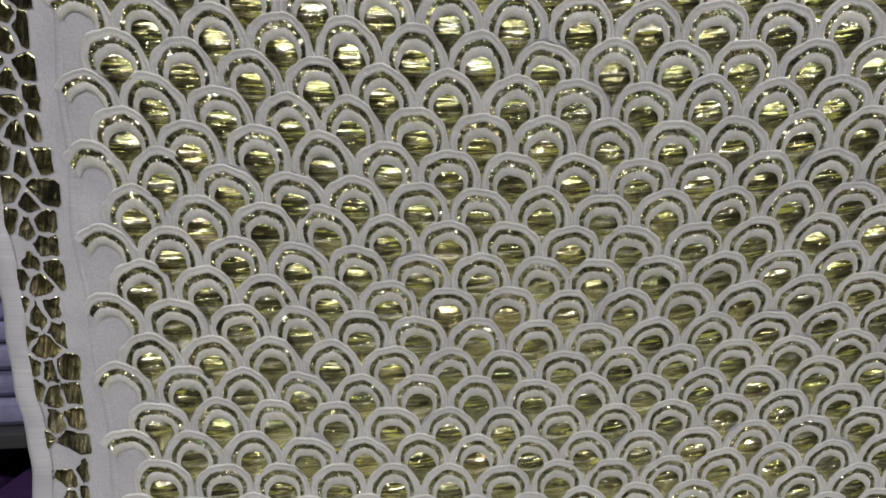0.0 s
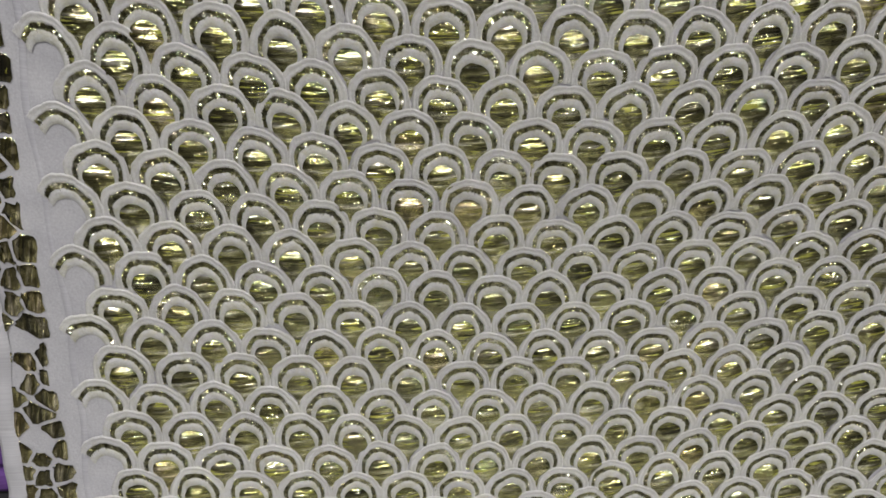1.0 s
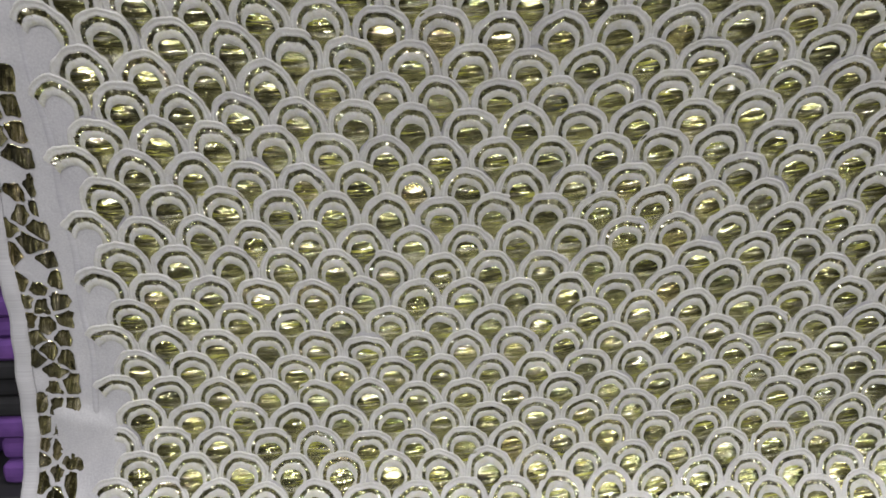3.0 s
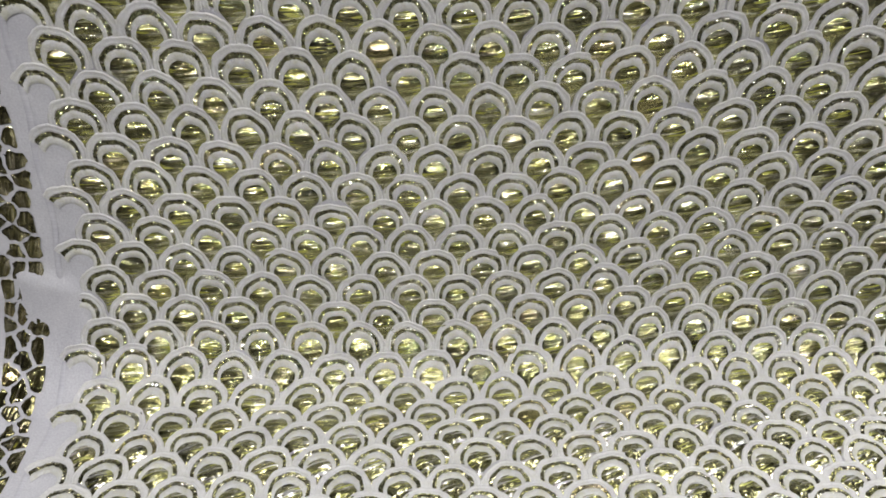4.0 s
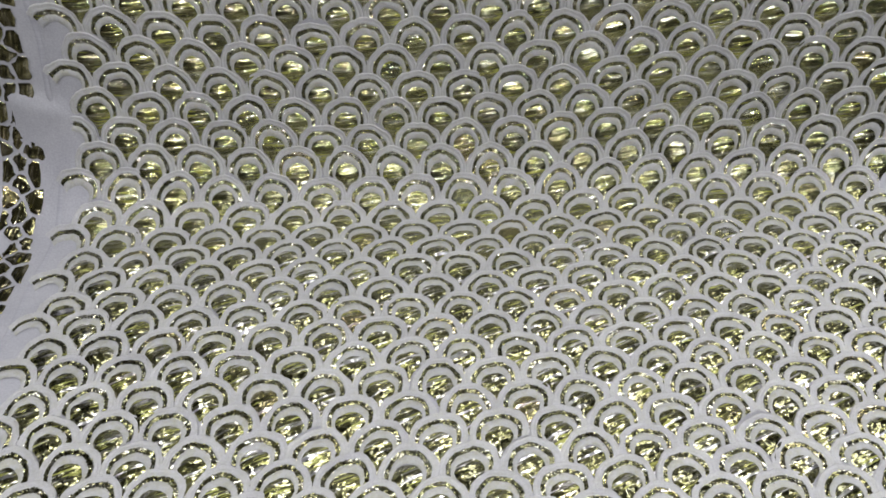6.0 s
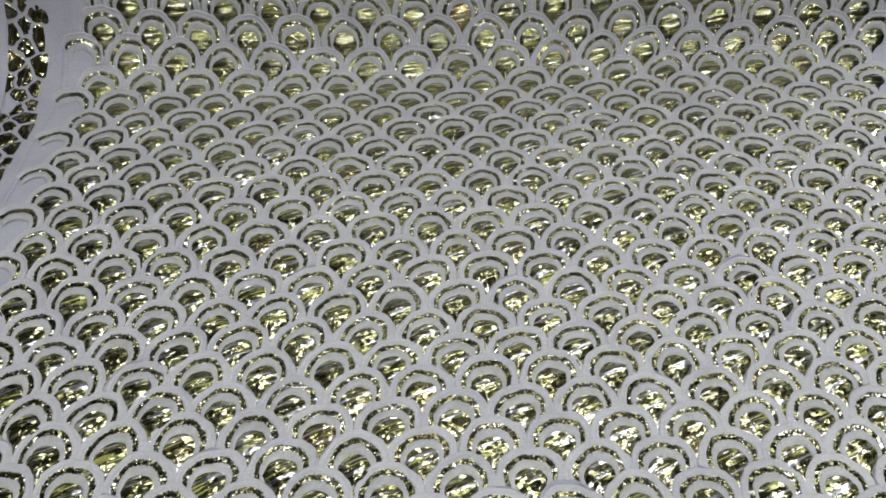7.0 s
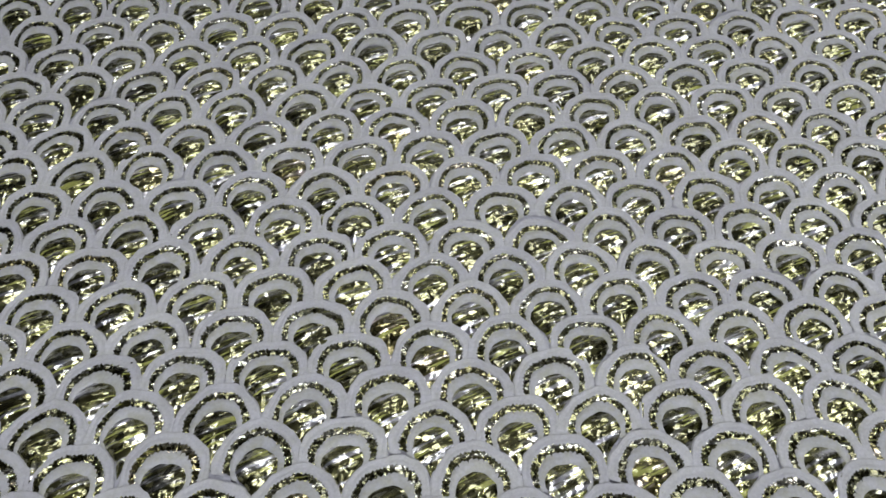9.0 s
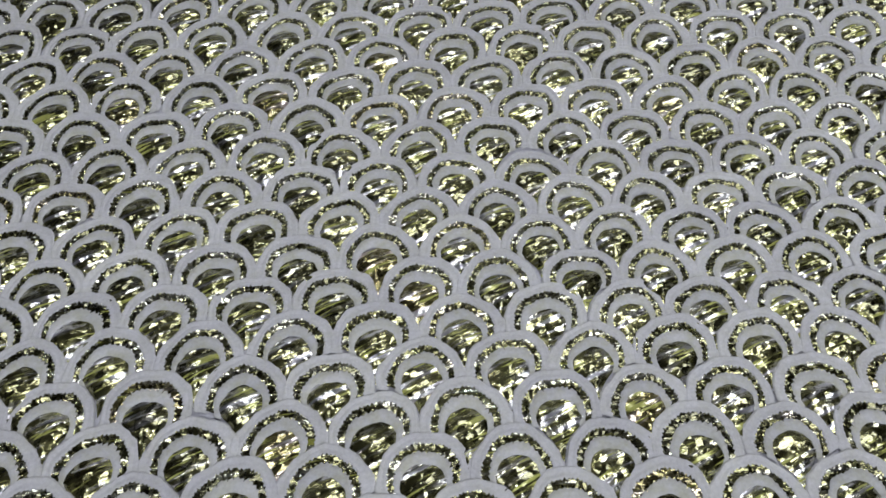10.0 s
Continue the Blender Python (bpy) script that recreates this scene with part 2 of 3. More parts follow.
FOLD_SECOND = [
    (-0.1338, 0.2805, 1.5672), (-0.1383, 0.2885, 1.4992), (-0.1433, 0.2968, 1.4314),
    (-0.1493, 0.3058, 1.3642), (-0.1535, 0.3157, 1.2976), (-0.1525, 0.3282, 1.2298),
    (-0.1555, 0.3409, 1.1607), (-0.1564, 0.3566, 1.0902), (-0.1571, 0.3703, 1.0189),
    (-0.1559, 0.3785, 0.9542), (-0.1677, 0.3836, 0.9028), (-0.1704, 0.3792, 0.8715),
    (-0.1730, 0.3612, 0.8498), (-0.1712, 0.3381, 0.8410), (-0.1704, 0.3102, 0.8338),
    (-0.1688, 0.2615, 0.8208), (-0.1667, 0.2019, 0.7924), (-0.1699, 0.1382, 0.7676),
    (-0.1672, 0.0692, 0.7470), (-0.1641, -0.0004, 0.7295), (-0.1571, -0.0660, 0.7155),
    (-0.1493, -0.1312, 0.7025), (-0.1414, -0.1971, 0.6893), (-0.1342, -0.2633, 0.6762),
    (-0.1270, -0.3297, 0.6629),
]
FOLD_THIRD = [
    (-0.0020, 0.2831, 1.5574), (-0.0066, 0.2912, 1.4875), (-0.0116, 0.3001, 1.4173),
    (-0.0179, 0.3104, 1.3467), (-0.0240, 0.3229, 1.2755), (-0.0227, 0.3408, 1.2067),
    (-0.0256, 0.3621, 1.1397), (-0.0267, 0.3781, 1.0732), (-0.0288, 0.3921, 1.0020),
    (-0.0282, 0.3961, 0.9355), (-0.0328, 0.3991, 0.8864), (-0.0342, 0.3913, 0.8557),
    (-0.0369, 0.3705, 0.8440), (-0.0351, 0.3475, 0.8429), (-0.0361, 0.3196, 0.8345),
    (-0.0354, 0.2697, 0.8215), (-0.0321, 0.2096, 0.7916), (-0.0403, 0.1485, 0.7686),
    (-0.0351, 0.0840, 0.7499), (-0.0301, 0.0166, 0.7336), (-0.0233, -0.0485, 0.7204),
    (-0.0158, -0.1143, 0.7075), (-0.0084, -0.1809, 0.6945), (-0.0015, -0.2481, 0.6813),
    (0.0057, -0.3152, 0.6681),
]
FOLD_FOURTH = [
    (0.1294, 0.2839, 1.5491), (0.1253, 0.2919, 1.4786), (0.1210, 0.3007, 1.4071),
    (0.1171, 0.3107, 1.3352), (0.1128, 0.3231, 1.2629), (0.1128, 0.3417, 1.1963),
    (0.1108, 0.3665, 1.1298), (0.1095, 0.3843, 1.0665), (0.1082, 0.3998, 0.9981),
    (0.1060, 0.4053, 0.9316), (0.1065, 0.4079, 0.8829), (0.1082, 0.3991, 0.8509),
    (0.1050, 0.3765, 0.8401), (0.1024, 0.3525, 0.8385), (0.1012, 0.3279, 0.8312),
    (0.1005, 0.2808, 0.8191), (0.1034, 0.2220, 0.7965), (0.1003, 0.1645, 0.7736),
    (0.1052, 0.1054, 0.7504), (0.1069, 0.0421, 0.7368), (0.1103, -0.0279, 0.7250),
    (0.1164, -0.0972, 0.7122), (0.1233, -0.1655, 0.6993), (0.1306, -0.2338, 0.6862),
    (0.1379, -0.3017, 0.6731),
]
FOLD_FIFTH = [
    (0.2612, 0.2831, 1.5427), (0.2578, 0.2909, 1.4729), (0.2548, 0.2990, 1.4030),
    (0.2532, 0.3077, 1.3339), (0.2511, 0.3179, 1.2670), (0.2503, 0.3336, 1.2051),
    (0.2479, 0.3567, 1.1436), (0.2461, 0.3764, 1.0821), (0.2458, 0.3912, 1.0122),
    (0.2447, 0.4002, 0.9471), (0.2456, 0.4068, 0.8991), (0.2434, 0.4042, 0.8660),
    (0.2380, 0.3845, 0.8515), (0.2345, 0.3618, 0.8444), (0.2334, 0.3366, 0.8381),
    (0.2306, 0.2910, 0.8224), (0.2305, 0.2309, 0.8035), (0.2322, 0.1749, 0.7791),
    (0.2338, 0.1164, 0.7515), (0.2348, 0.0534, 0.7380), (0.2408, -0.0150, 0.7281),
    (0.2477, -0.0838, 0.7162), (0.2547, -0.1523, 0.7036), (0.2624, -0.2210, 0.6907),
    (0.2702, -0.2894, 0.6776),
]
FOLD_SIXTH = [
    (0.3940, 0.2811, 1.5376), (0.3912, 0.2888, 1.4697), (0.3889, 0.2964, 1.4023),
    (0.3881, 0.3042, 1.3359), (0.3864, 0.3135, 1.2715), (0.3852, 0.3277, 1.2094),
    (0.3832, 0.3485, 1.1483), (0.3817, 0.3672, 1.0860), (0.3814, 0.3809, 1.0170),
    (0.3812, 0.3916, 0.9525), (0.3823, 0.4000, 0.9031), (0.3766, 0.4007, 0.8683),
    (0.3693, 0.3831, 0.8518), (0.3654, 0.3619, 0.8448), (0.3636, 0.3370, 0.8382),
    (0.3614, 0.2939, 0.8235), (0.3603, 0.2377, 0.8050), (0.3619, 0.1833, 0.7817),
    (0.3642, 0.1254, 0.7564), (0.3672, 0.0629, 0.7427), (0.3730, -0.0038, 0.7320),
    (0.3796, -0.0720, 0.7200), (0.3867, -0.1406, 0.7074), (0.3947, -0.2095, 0.6946),
    (0.4027, -0.2783, 0.6817),
]
FOLD_FAR_SIDE = [
    (0.5274, 0.2787, 1.5331), (0.5249, 0.2863, 1.4673), (0.5230, 0.2937, 1.4023),
    (0.5223, 0.3010, 1.3380), (0.5212, 0.3093, 1.2744), (0.5208, 0.3221, 1.2118),
    (0.5192, 0.3409, 1.1501), (0.5175, 0.3587, 1.0872), (0.5162, 0.3727, 1.0192),
    (0.5151, 0.3845, 0.9546), (0.5145, 0.3936, 0.9028), (0.5083, 0.3949, 0.8668),
    (0.5014, 0.3798, 0.8519), (0.4973, 0.3598, 0.8457), (0.4943, 0.3354, 0.8390),
    (0.4921, 0.2951, 0.8245), (0.4912, 0.2430, 0.8058), (0.4927, 0.1905, 0.7837),
    (0.4957, 0.1341, 0.7612), (0.4997, 0.0726, 0.7477), (0.5054, 0.0069, 0.7364),
    (0.5120, -0.0608, 0.7240), (0.5191, -0.1294, 0.7111), (0.5271, -0.1985, 0.6982),
    (0.5355, -0.2678, 0.6854),
]

U_FIRST, U_STEP, V_FIRST, V_STEP = -4.5, 4.5, -40.0, 4.0
FOLD = np.array([FOLD_HEM_SIDE, FOLD_FIRST_SCALES, FOLD_SECOND, FOLD_THIRD, FOLD_FOURTH, FOLD_FIFTH, FOLD_SIXTH, FOLD_FAR_SIDE])


def spline(x, first, step, count):
    s = (x - first) / step
    i = np.clip(np.floor(s).astype(int), 0, count - 4)
    t = s - i
    w = np.stack([(1 - t) ** 3, 3 * t ** 3 - 6 * t ** 2 + 4, -3 * t ** 3 + 3 * t ** 2 + 3 * t + 1, t ** 3], -1) / 6
    d = np.stack([-(1 - t) ** 2, 3 * t ** 2 - 4 * t, -3 * t ** 2 + 2 * t + 1, t ** 2], -1) / 2
    return i, w, d


def drape(u, v, lift=0.0):
    """The place on the cloth of scale u across and row v down, lifted off it by so many metres."""
    u, v = np.asarray(u, float), np.asarray(v, float)
    iu, wu, du = spline(u, U_FIRST, U_STEP, FOLD.shape[0])
    iv, wv, dv = spline(v + 6 * np.tanh((v - 4) / 3), V_FIRST, V_STEP, FOLD.shape[1])
    p, a, b = (np.zeros(u.shape + (3,)) for _ in range(3))
    for k in range(4):
        for l in range(4):
            c = FOLD[iu + k, iv + l]
            p += c * (wu[..., k] * wv[..., l])[..., None]
            a += c * (du[..., k] * wv[..., l])[..., None]
            b += c * (wu[..., k] * dv[..., l])[..., None]
    n = np.cross(b, a)
    n /= np.linalg.norm(n, axis=-1, keepdims=True)
    return p + n * np.asarray(lift)[..., None]


def cloth_place(u, v):
    return np.stack([np.asarray(u) * PITCH, -np.asarray(v) * ROW * PITCH, np.zeros(np.shape(u))], -1)


rng = np.random.default_rng(11)
U_HEM, U_END, V_TOP, V_END = -1.60, 17.5, -33.0, 37.0


def hem_line(v):
    """Where the hem runs: soft and uneven, and wider below the fold."""
    return U_HEM - 0.13 * np.clip((v + 9) / 9, 0, 1) + 0.04 * np.sin(v * 0.45) + 0.03 * np.sin(v * 1.3 + 1) + 0.01 * np.sin(v * 4.1)


# ---- the fabric ----
fabric = tagged(new("embroidered_fabric"), "white fabric with scalloped gold foil scales, draped over a padded stand", "fabric")

# ground cloth with a soft, uneven hem
nv, nu = 281, 121
gv, gs = np.meshgrid(np.linspace(V_TOP, V_END, nv), np.linspace(0, 1, nu), indexing="ij")
hem = hem_line(gv)
gu = hem + (U_END - hem) * gs ** 1.25
rip = np.array([[noise.noise(Vector((u * 0.9, v * 0.35, 3.0))) for u, v in zip(ru, rv)] for ru, rv in zip(gu, gv)])
margin = np.clip((0.2 - gu) / 0.4, 0, 1)
along = (gu + 1.0) * 0.5
crease = np.clip((gv - (-0.75 + along * 0.9)) / 0.35, 0, 1) * np.exp(-np.maximum(gv - (-0.75 + along * 0.9), 0) / 2.0) * np.clip((0.15 - gu) / 0.3, 0, 1) * np.clip((gu + 1.3) / 0.3, 0, 1)
g = drape(gu, gv, margin * rip * 0.0009 - 0.0007 + crease * 0.0034)
piece("ground_cloth", mesh_of("ground_cloth", g.reshape(-1, 3), sheet_faces(nv, nu), NET, cloth_place(gu, gv).reshape(-1, 3)), fabric, "plain white ground cloth")

# rolled hem along the side
hv = np.linspace(V_TOP, V_END, 320)
hu = hem_line(hv)
ring = []
for da, h in ((-0.05, -0.0006), (-0.06, 0.0008), (0.0, 0.0018), (0.12, 0.0017), (0.22, 0.0011), (0.25, 0.0)):
    ring.append(drape(hu + da, hv, np.full(hv.shape, h) * (1 + 0.3 * np.sin(hv * 3.3))))
piece("hem", mesh_of("hem", np.stack(ring, 1).reshape(-1, 3), sheet_faces(320, 6), NET, cloth_place(np.stack([hu] * 6, 1), np.stack([hv] * 6, 1)).reshape(-1, 3)), fabric, "rolled white hem")
# stitched seam beside the scales
for us, wd in (( -0.36, 0.018),):
    sv = np.linspace(V_TOP, V_END, 420)
    su = us + 0.05 * np.sin(sv * 0.5) + 0.03 * np.sin(sv * 1.7)
    lines = [drape(su + da, sv, np.full(sv.shape, h)) for da, h in ((-wd * 3, -0.0006), (-wd, -0.0001), (wd, -0.0001), (wd * 3, -0.0006))]
    piece("seam", mesh_of("seam", np.stack(lines, 1).reshape(-1, 3), sheet_faces(420, 4), NET, cloth_place(np.stack([su] * 4, 1), np.stack([sv] * 4, 1)).reshape(-1, 3)), fabric, "thin raised seam")


# One scale: an arch of white piping, a band of foil, a second white arch and a puffed foil patch below it.
# Local a runs across (1 = one scale), b down from the arch's top; the scales of the next row lie over its feet.
R_OUT, R_BAND, R_INNER, R_PATCH = 0.512, 0.390, 0.310, 0.236
CENTRE = 0.5


def drop(r):
    """The narrower arches sit lower, so that their bands are thick on top and thin down the legs."""
    return CENTRE + np.interp(r, (R_PATCH, R_INNER, R_BAND), (0.070, 0.004, -0.008))


def arch(r, s):
    """The point at s (0 at the top, positive to the right, in scale widths) along an arch of radius r with straight legs."""
    turn = np.clip(np.abs(s) / np.maximum(r, 1e-6), 0, math.pi / 2)
    leg = np.maximum(np.abs(s) - r * math.pi / 2, 0)
    return np.sign(s) * (r * np.sin(turn) - 0.12 * leg), drop(r) - r * np.cos(turn) + leg


def leg_length(r, depth):
    """How far an arch of radius r runs from its top before the next row's scales cover it by so much."""
    s = np.linspace(0.2, 2.2, 240)
    a, b = arch(r, s)
    free = np.hypot(a - 0.5, b - CENTRE - ROW) > R_OUT - depth
    return s[np.argmin(free)] if not free.all() else s[-1]


def wobble(shape_seed, s):
    k = shape_seed
    return 0.026 * np.sin(3.1 * s + k[0]) + 0.022 * np.sin(7.3 * s + k[1]) + 0.010 * np.sin(17.0 * s + k[2]) + 0.004 * np.sin(41.0 * s + k[1])


LEGS = {r: leg_length(r, d) for r, d in ((R_OUT, 0.02), (R_BAND, 0.04), (R_INNER, 0.04), (R_PATCH, 0.03))}


def strip(c, r, radii, lifts, depth_legs, segments, seed, left=1.0, tall=1.0):
    """A strip of cloth or foil along an arch: the radii across it (numbers, or one for each step along), the lift of each, and how far its two sides run down."""
    rows = []
    t = np.linspace(-left, 1, segments)
    for k, (rad, h) in enumerate(zip(radii, lifts)):
        s = t * np.interp(rad, (R_PATCH, R_INNER, R_BAND, R_OUT), [LEGS[q] for q in (R_PATCH, R_INNER, R_BAND, R_OUT)]) * depth_legs
        a, b = arch(rad, s)
        w = wobble(seed, s)
        a, b = a * (1 + w), CENTRE + (b - CENTRE) * np.where(b < CENTRE, tall, 1) - w * 0.8
        foot = 1 - 0.8 * np.clip((np.abs(t) - 0.72) / 0.28, 0, 1) ** 0.7
        rows.append((c + a + seed[3], r + (b + seed[4]) / ROW, h * foot))
    u, v, h = (np.stack([q[i] for q in rows], 1) for i in range(3))
    return drape(u, v, h * PITCH).reshape(-1, 3), cloth_place(u, v).reshape(-1, 3), sheet_faces(segments, len(radii))


def foil_patch(c, r, seed, gen):
    """Puffed foil: round on top, drawn to a point where the next row's arches meet."""
    rings, spokes = 7, 20
    ang = np.linspace(0, 2 * math.pi, spokes, endpoint=False)
    ca, sa = np.cos(ang), -np.sin(ang)
    wide = 0.272 + 0.012 * np.sin(seed[0])
    top = CENTRE + 0.070 - R_PATCH - 0.02
    low = ROW + CENTRE
    mid = CENTRE + 0.09
    ex = wide * np.sign(ca) * np.abs(ca) ** 0.9
    ey = np.where(sa < 0, -(mid - top) * np.abs(sa) ** 0.9, (low - mid) * np.abs(sa))
    # keep it out from under the arches of the next row
    grow = np.linspace(0.05, 1, 60)[:, None]
    free = np.hypot(np.abs(ex * grow) - 0.5, mid + ey * grow - CENTRE - ROW) > R_OUT - 0.02
    fit = np.where(free.all(0), 1.0, grow[np.argmin(free, 0), 0])
    ex, ey = ex * fit, ey * fit
    puff, lean_x, lean_y = gen.uniform(0.03, 0.075), gen.normal(0, 0.05), gen.normal(0, 0.06)
    creases, phase = gen.uniform(9, 20), gen.uniform(0, 6.28)
    u, v, h = [np.array([c + seed[3]])], [np.array([r + (mid + seed[4]) / ROW])], [np.array([puff])]
    for k in range(1, rings + 1):
        f = k / rings
        j = gen.normal(0, 1, spokes)
        u.append(c + seed[3] + ex * f + gen.normal(0, 0.004, spokes))
        v.append(r + (mid + seed[4] + ey * f) / ROW + gen.normal(0, 0.006, spokes))
        dome = puff * (1 - (f * np.abs(sa)) ** 2) ** 0.8 * (1 - f ** 3)
        fold = 0.007 * np.sin(creases * f * (ey + 0.2 * ex) * 2 + phase) * (f < 1)
        h.append(dome + fold + (lean_x * ex + lean_y * ey) * f * (1 - f) + 0.003 * j * (f < 1) - (0.004 if k == rings else 0))
    u, v, h = np.concatenate(u), np.concatenate(v), np.concatenate(h)
    faces = [(0, 1 + k, 1 + (k + 1) % spokes) for k in range(spokes)]
    for q in range(rings - 1):
        for k in range(spokes):
            a, b = 1 + q * spokes + k, 1 + q * spokes + (k + 1) % spokes
            faces.append((a, a + spokes, b + spokes, b))
    return drape(u, v, h * PITCH), cloth_place(u, v), faces


joined = {key: ([], [], []) for key in ("scale", "foil_band", "inner_arch", "foil_patch", "crumpled_patch")}
MATS = {"scale": CORD, "foil_band": BAND, "inner_arch": INNER, "foil_patch": FOIL, "crumpled_patch": CRUMPLED_LIT}


def lay(store, verts, cloth, faces):
    base = sum(len(q) for q in store[0])
    store[0].append(verts)
    store[1].append(cloth)
    store[2].extend(tuple(base + i for i in f) for f in faces)


for r in range(int(V_TOP) + 1, int(V_END) - 1):
    odd = r % 2
    for k in range(0, 18):
        c = k + 0.5 * odd
        if c > 17:
            continue
        half = c == 0
        seed = [*rng.uniform(0, 6.28, 3), rng.normal(0, 0.016), rng.normal(0, 0.016)]
        left = 0.62 if half else 1.0
        tall = 1.02 + rng.normal(0, 0.05)
        made = {}
        # stitches bite into the foil band from both sides, so the edges of the white strips are toothed
        n_out, n_in, teeth = 67, 45, 41
        bite = 0.020 * (np.arange(n_out) % 2) + rng.uniform(-0.006, 0.006, n_out)
        nick = 0.012 * (np.arange(n_in) % 2) + rng.uniform(-0.005, 0.005, n_in)
        edge = rng.uniform(-0.004, 0.004, n_out)
        made["scale"] = strip(c, r, (R_OUT + 0.004 + edge, R_OUT - 0.006 + edge, R_OUT - 0.024, R_OUT - 0.045, R_OUT - 0.08, R_BAND + 0.03, R_BAND + 0.012 - bite, R_BAND - bite),
                              (0.0, 0.029, 0.037, 0.021, 0.017, 0.026, 0.025, 0.002), 1.0, n_out, seed, left, tall)
        zig = 0.010 * (np.arange(teeth) % 2) + rng.uniform(0, 0.012, teeth)
        made["foil_band"] = strip(c, r, (R_BAND + 0.02, (R_BAND + R_INNER) / 2, R_INNER - 0.02), (0.002 + zig, 0.010 + zig[::-1], 0.002 + zig), 0.97, teeth, seed, left * 0.97, tall)
        made["inner_arch"] = strip(c, r, (R_INNER + nick, R_INNER - 0.008 + nick, R_INNER - 0.03, R_PATCH + 0.03, R_PATCH + 0.012, R_PATCH - 0.006), (0.002, 0.021, 0.024, 0.025, 0.023, 0.004), 1.0, n_in, seed, left, tall)
        # patches from the fold down take the crumpled foil with the lightened tint
        if not half:
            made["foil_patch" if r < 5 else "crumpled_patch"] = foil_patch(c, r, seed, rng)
        if 9 <= r <= 32 and 1.9 < c < 14.6:
            parent = fabric
            for key, (vs, cl, fs) in made.items():
                ob = piece(key, mesh_of(key, vs, fs, MATS[key], cl), parent)
                if key == "scale":
                    parent = ob
        else:
            for key, data in made.items():
                lay(joined[key], *data)

for key, (vs, cl, fs) in joined.items():
    ob = piece(key + "_field",
               mesh_of(key, np.concatenate(vs), fs, MATS[key], np.concatenate(cl)), fabric)
    tagged(ob, kind="stuff")

# border of foil fragments between hem and scales: a mosaic of uneven cells with narrow white joints
def clipped(poly, nx, ny, d):
    """The part of a convex polygon where nx*x + ny*y < d."""
    out = []
    for (ax, ay), (bx, by) in zip(poly, poly[1:] + poly[:1]):
        da, db = nx * ax + ny * ay - d, nx * bx + ny * by - d
        if da < 0:
            out.append((ax, ay))
        if da * db < 0:
            f = da / (da - db)
            out.append((ax + f * (bx - ax), ay + f * (by - ay)))
    return out


BAND_LEFT, BAND_RIGHT, LANES, TALL = -1.53, -0.67, 3, 0.46
cells = []
for i in range(int((V_END - V_TOP) * ROW / TALL)):
    for k in range(LANES):
        cells.append((BAND_LEFT + (k + 0.5 + rng.uniform(-0.28, 0.28)) * (BAND_RIGHT - BAND_LEFT) / LANES,
                      V_TOP * ROW + (i + 0.5 + 0.4 * (k % 2) + rng.uniform(-0.3, 0.3)) * TALL, rng.random()))
for cx, cy, chance in cells:
    if chance < 0.05:
        continue
    left = BAND_LEFT + 0.05 * math.sin(cy * 2.3) + 0.04 * math.sin(cy * 5.1)
    right = BAND_RIGHT + 0.06 * math.sin(cy * 1.9 + 1) + 0.05 * math.sin(cy * 4.3)
    poly = [(left, cy - 0.36), (right, cy - 0.36), (right, cy + 0.36), (left, cy + 0.36)]
    for ox, oy, _ in cells:
        dx, dy = ox - cx, oy - cy
        gap = math.hypot(dx, dy)
        if 0 < gap < 1.2:
            poly = clipped(poly, dx / gap, dy / gap, (dx * (ox + cx) + dy * (oy + cy)) / 2 / gap - 0.018 - 0.024 * chance)
    if len(poly) < 3:
        continue
    ring = []
    for (ax, ay), (bx, by) in zip(poly, poly[1:] + poly[:1]):
        ring += [(0.86 * ax + 0.14 * bx, 0.86 * ay + 0.14 * by), (0.5 * (ax + bx), 0.5 * (ay + by)), (0.14 * ax + 0.86 * bx, 0.14 * ay + 0.86 * by)]
    ring = np.array(ring) + rng.normal(0, 0.015, (len(ring), 2))
    mid = ring.mean(0)
    n = len(ring)
    pts = np.concatenate([[mid], mid + (ring - mid) * 0.55, mid + (ring - mid) * 0.9, ring])
    hh = np.concatenate([[0.016], 0.015 + rng.normal(0, 0.004, n), 0.012 + rng.normal(0, 0.002, n), np.full(n, 0.0)])
    fs = [(0, 1 + q, 1 + (q + 1) % n) for q in range(n)]
    for w in (0, n):
        fs += [(1 + w + q, 1 + w + n + q, 1 + w + n + (q + 1) % n, 1 + w + (q + 1) % n) for q in range(n)]
    uu, vv = pts[:, 0], pts[:, 1] / ROW
    piece("foil_fragment", mesh_of("foil_fragment", drape(uu, vv, hh * PITCH), fs, BORDER, cloth_place(uu, vv)), fabric)

# ---- the padded stand under the cloth ----
stand = tagged(new("display_stand"), "grey felt padded display stand hidden under the fabric", "stand")
sv, su = np.meshgrid(np.linspace(V_TOP + 0.3, V_END - 0.5, 60), np.linspace(U_HEM + 0.5, U_END - 0.3, 24), indexing="ij")
face = drape(su, sv, np.full(su.shape, -0.006))
back = face.copy()
back[..., 1] = face[..., 1].max() + 0.03
back[..., 2] = np.minimum(face[..., 2], 0.64)
back[0, :, 2] = face[0, :, 2].max()
fs = sheet_faces(*face.shape[:2])
piece("pad", mesh_of("pad", face.reshape(-1, 3), fs, PAD), stand)
x0, x1 = float(face[..., 0].min()), float(face[..., 0].max())
yb = float(face[..., 1].max()) + 0.012
part("back_board", block(x0 + 0.03, yb, 0.0, x1 - 0.03, yb + 0.02, float(face[..., 2].max()), 0.003), PAD, stand)
zl = float(face[..., 2].min())
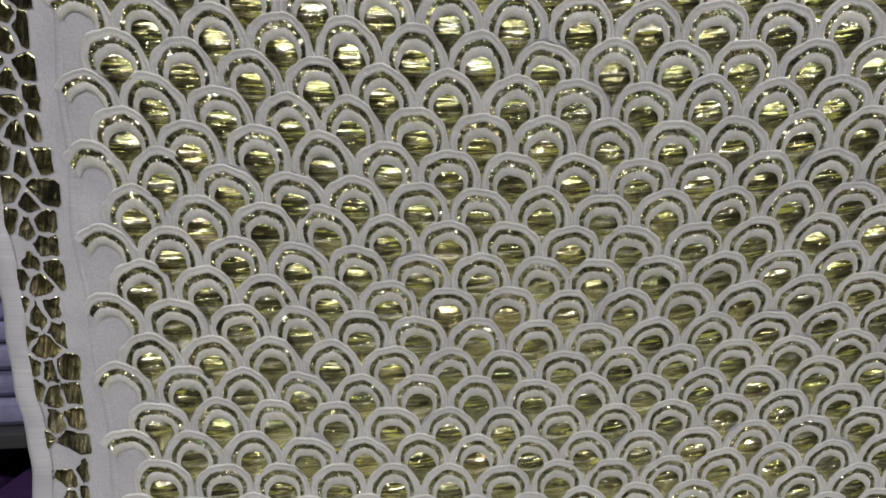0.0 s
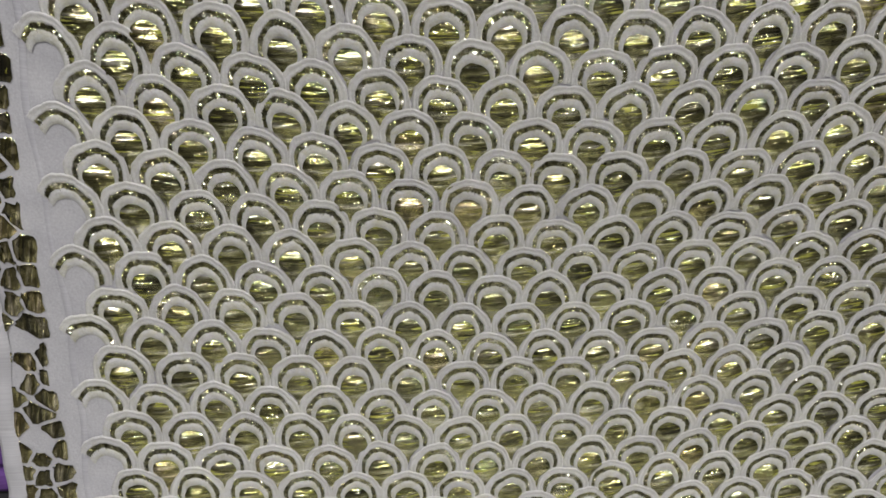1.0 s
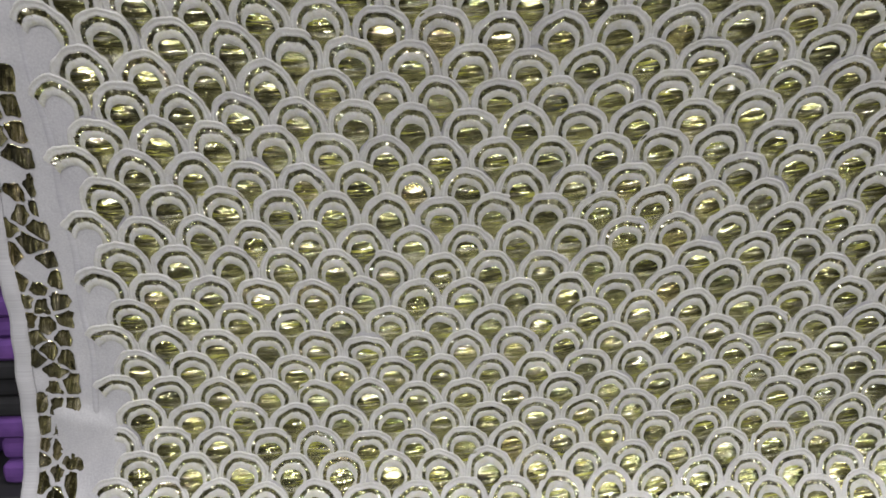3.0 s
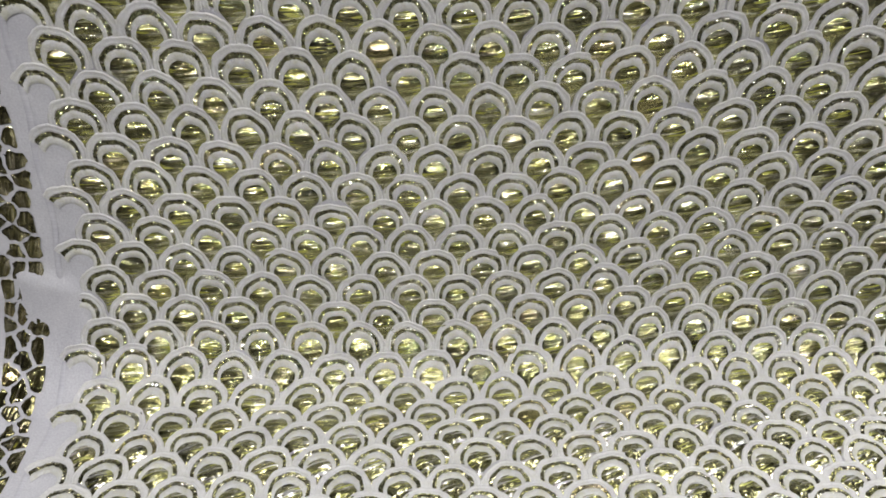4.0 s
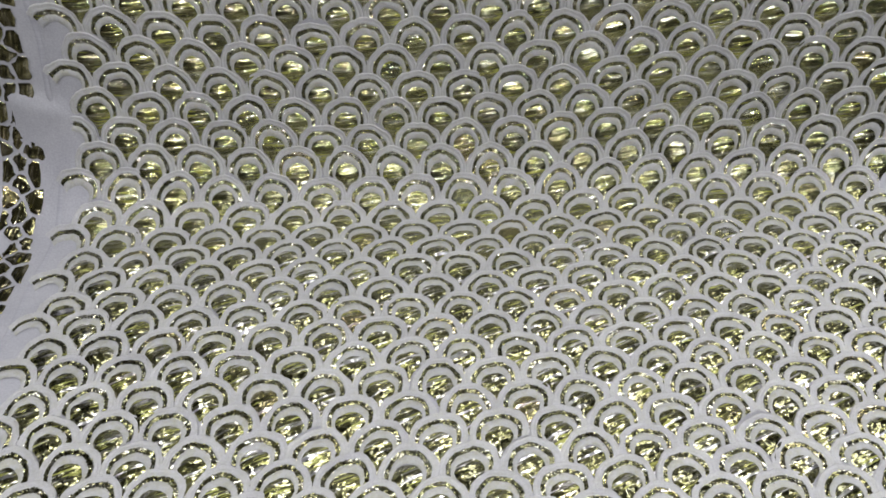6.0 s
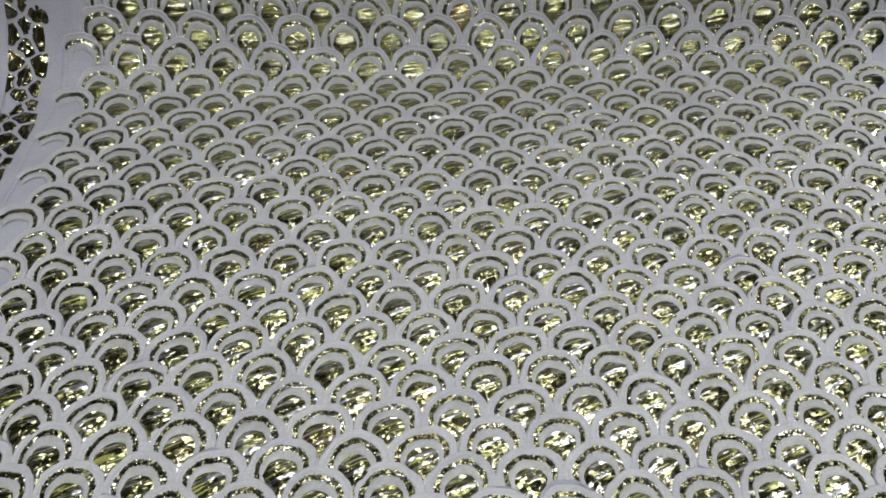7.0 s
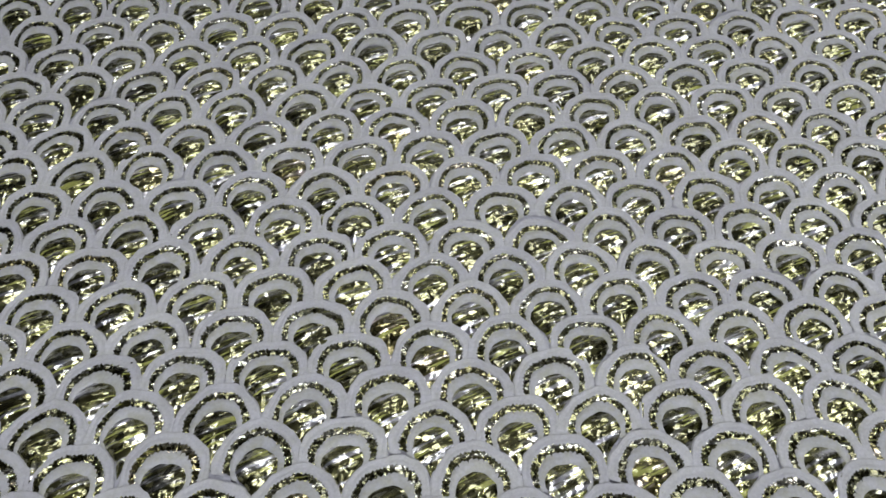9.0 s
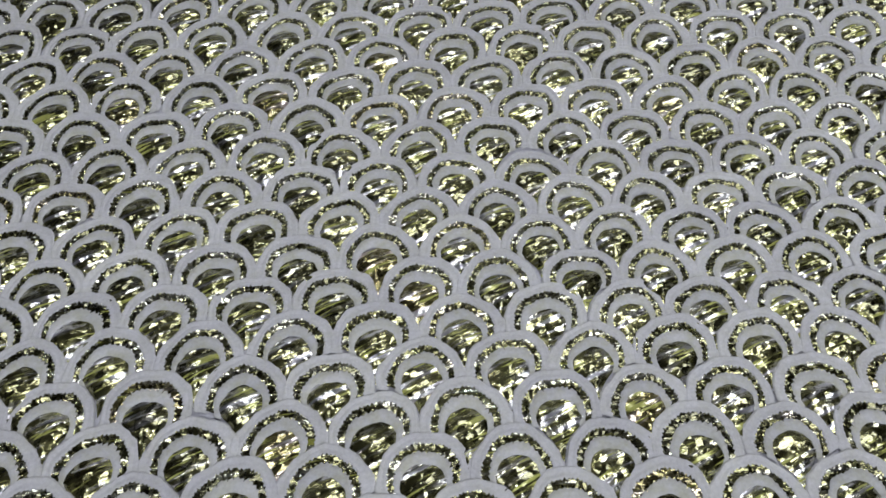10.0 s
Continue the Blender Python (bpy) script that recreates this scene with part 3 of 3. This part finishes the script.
part("base", block(x0 + 0.05, float(face[-1, :, 1].max()) , 0.0, x1 - 0.05, yb - 0.002, zl - 0.01, 0.004), PAD, stand)

# ---- the shop round it ----
def setting(name, bm, mat, label):
    me = bpy.data.meshes.new(name)
    bm.to_mesh(me)
    bm.free()
    me.materials.append(mat)
    return tagged(new(name, me), label, kind="structure")


# made-up enclosure: its walls and ceiling set how dark the foil's reflections are
X0, X1, Y0, Y1, ZC = -2.6, 2.8, -4.2, 1.5, 2.8
setting("floor", block(X0, Y0, -0.05, X1, Y1, 0.0), TILE, "dark vinyl shop floor")
setting("ceiling", block(X0, Y0, ZC, X1, Y1, ZC + 0.05), CEILING, "plain grey ceiling added to close the room")
setting("wall_north", block(X0, Y1, 0.0, X1, Y1 + 0.1, ZC), PLASTER, "plain dark grey wall added to close the room")
setting("wall_south", block(X0, Y0 - 0.1, 0.0, X1, Y0, ZC), PLASTER, "plain dark grey wall added to close the room")
setting("wall_west", block(X0 - 0.1, Y0, 0.0, X0, Y1, ZC), PLASTER, "plain dark grey wall added to close the room")
setting("wall_east", block(X1, Y0, 0.0, X1 + 0.1, Y1, ZC), PLASTER, "plain dark grey wall added to close the room")

for x, y, z, length, wide, turn in LAMPS:
    lamp = tagged(new("ceiling_light"), "white enamel light fitting hung from the ceiling", "ceiling light", "ceiling lights")
    lamp.matrix_world = pose(x, y, z, 0, 0, turn)
    part("housing", block(-length / 2 - 0.03, -wide / 2 - 0.03, -0.05, length / 2 + 0.03, wide / 2 + 0.03, 0.0, 0.01), STEEL, lamp)
    part("stem", block(-0.01, -0.01, 0.0, 0.01, 0.01, ZC - z), STEEL, lamp)

# shelf with folded cloth behind the hem side
shelf = tagged(new("cloth_shelf"), "dark wooden shelf standing behind the fabric", "shelf")
sx0, sx1, sy0, sy1 = -1.5, 0.25, 0.95, 1.35
for zb in (0.12, 0.52, 0.92, 1.32, 1.72):
    part("shelf_board", block(sx0, sy0, zb - 0.02, sx1, sy1, zb, 0.003), DARKWOOD, shelf)
for xs in (sx0, sx1):
    part("side_panel", block(xs - 0.02, sy0, 0.0, xs, sy1, 1.9, 0.003), DARKWOOD, shelf)
part("back_panel", block(sx0, sy1 - 0.012, 0.05, sx1, sy1, 1.9), DARKWOOD, shelf)


def folded_cloth(x, z, wide, thick, mat, label):
    """A flat-folded length of cloth: rounded layers with a fold at the front."""
    ob = tagged(new("folded_cloth"), label, "folded cloth", "cloth on the shelf")
    ob.matrix_world = pose(x, sy0 + 0.03, z)
    layers = 3
    for k in range(layers):
        h = thick / layers
        bm = block(0, 0.008 * (k % 2), k * h, wide - 0.012 * k, 0.30, (k + 1) * h - 0.001, h * 0.42)
        part("layer", bm, mat, ob)
    return ob


for zb, mats in ((0.12, (BLACK, PURPLE, BLUEGREY)), (0.52, (PURPLE, BLACK, PURPLE)), (0.92, (BLUEGREY, BLUEGREY, BLACK)), (1.32, (BLUEGREY, BLACK, BLUEGREY))):
    for col in range(4):
        z = zb
        for k, mt in enumerate(mats):
            th = 0.085 + 0.012 * ((col + k) % 3)
            words = {BLACK: "black cotton folded flat on the dark shelf", PURPLE: "purple cotton folded flat on the dark shelf", BLUEGREY: "blue-grey cotton folded flat on the dark shelf"}[mt]
            folded_cloth(sx0 + 0.03 + col * 0.43, z, 0.38, th, mt, words)
            z += th
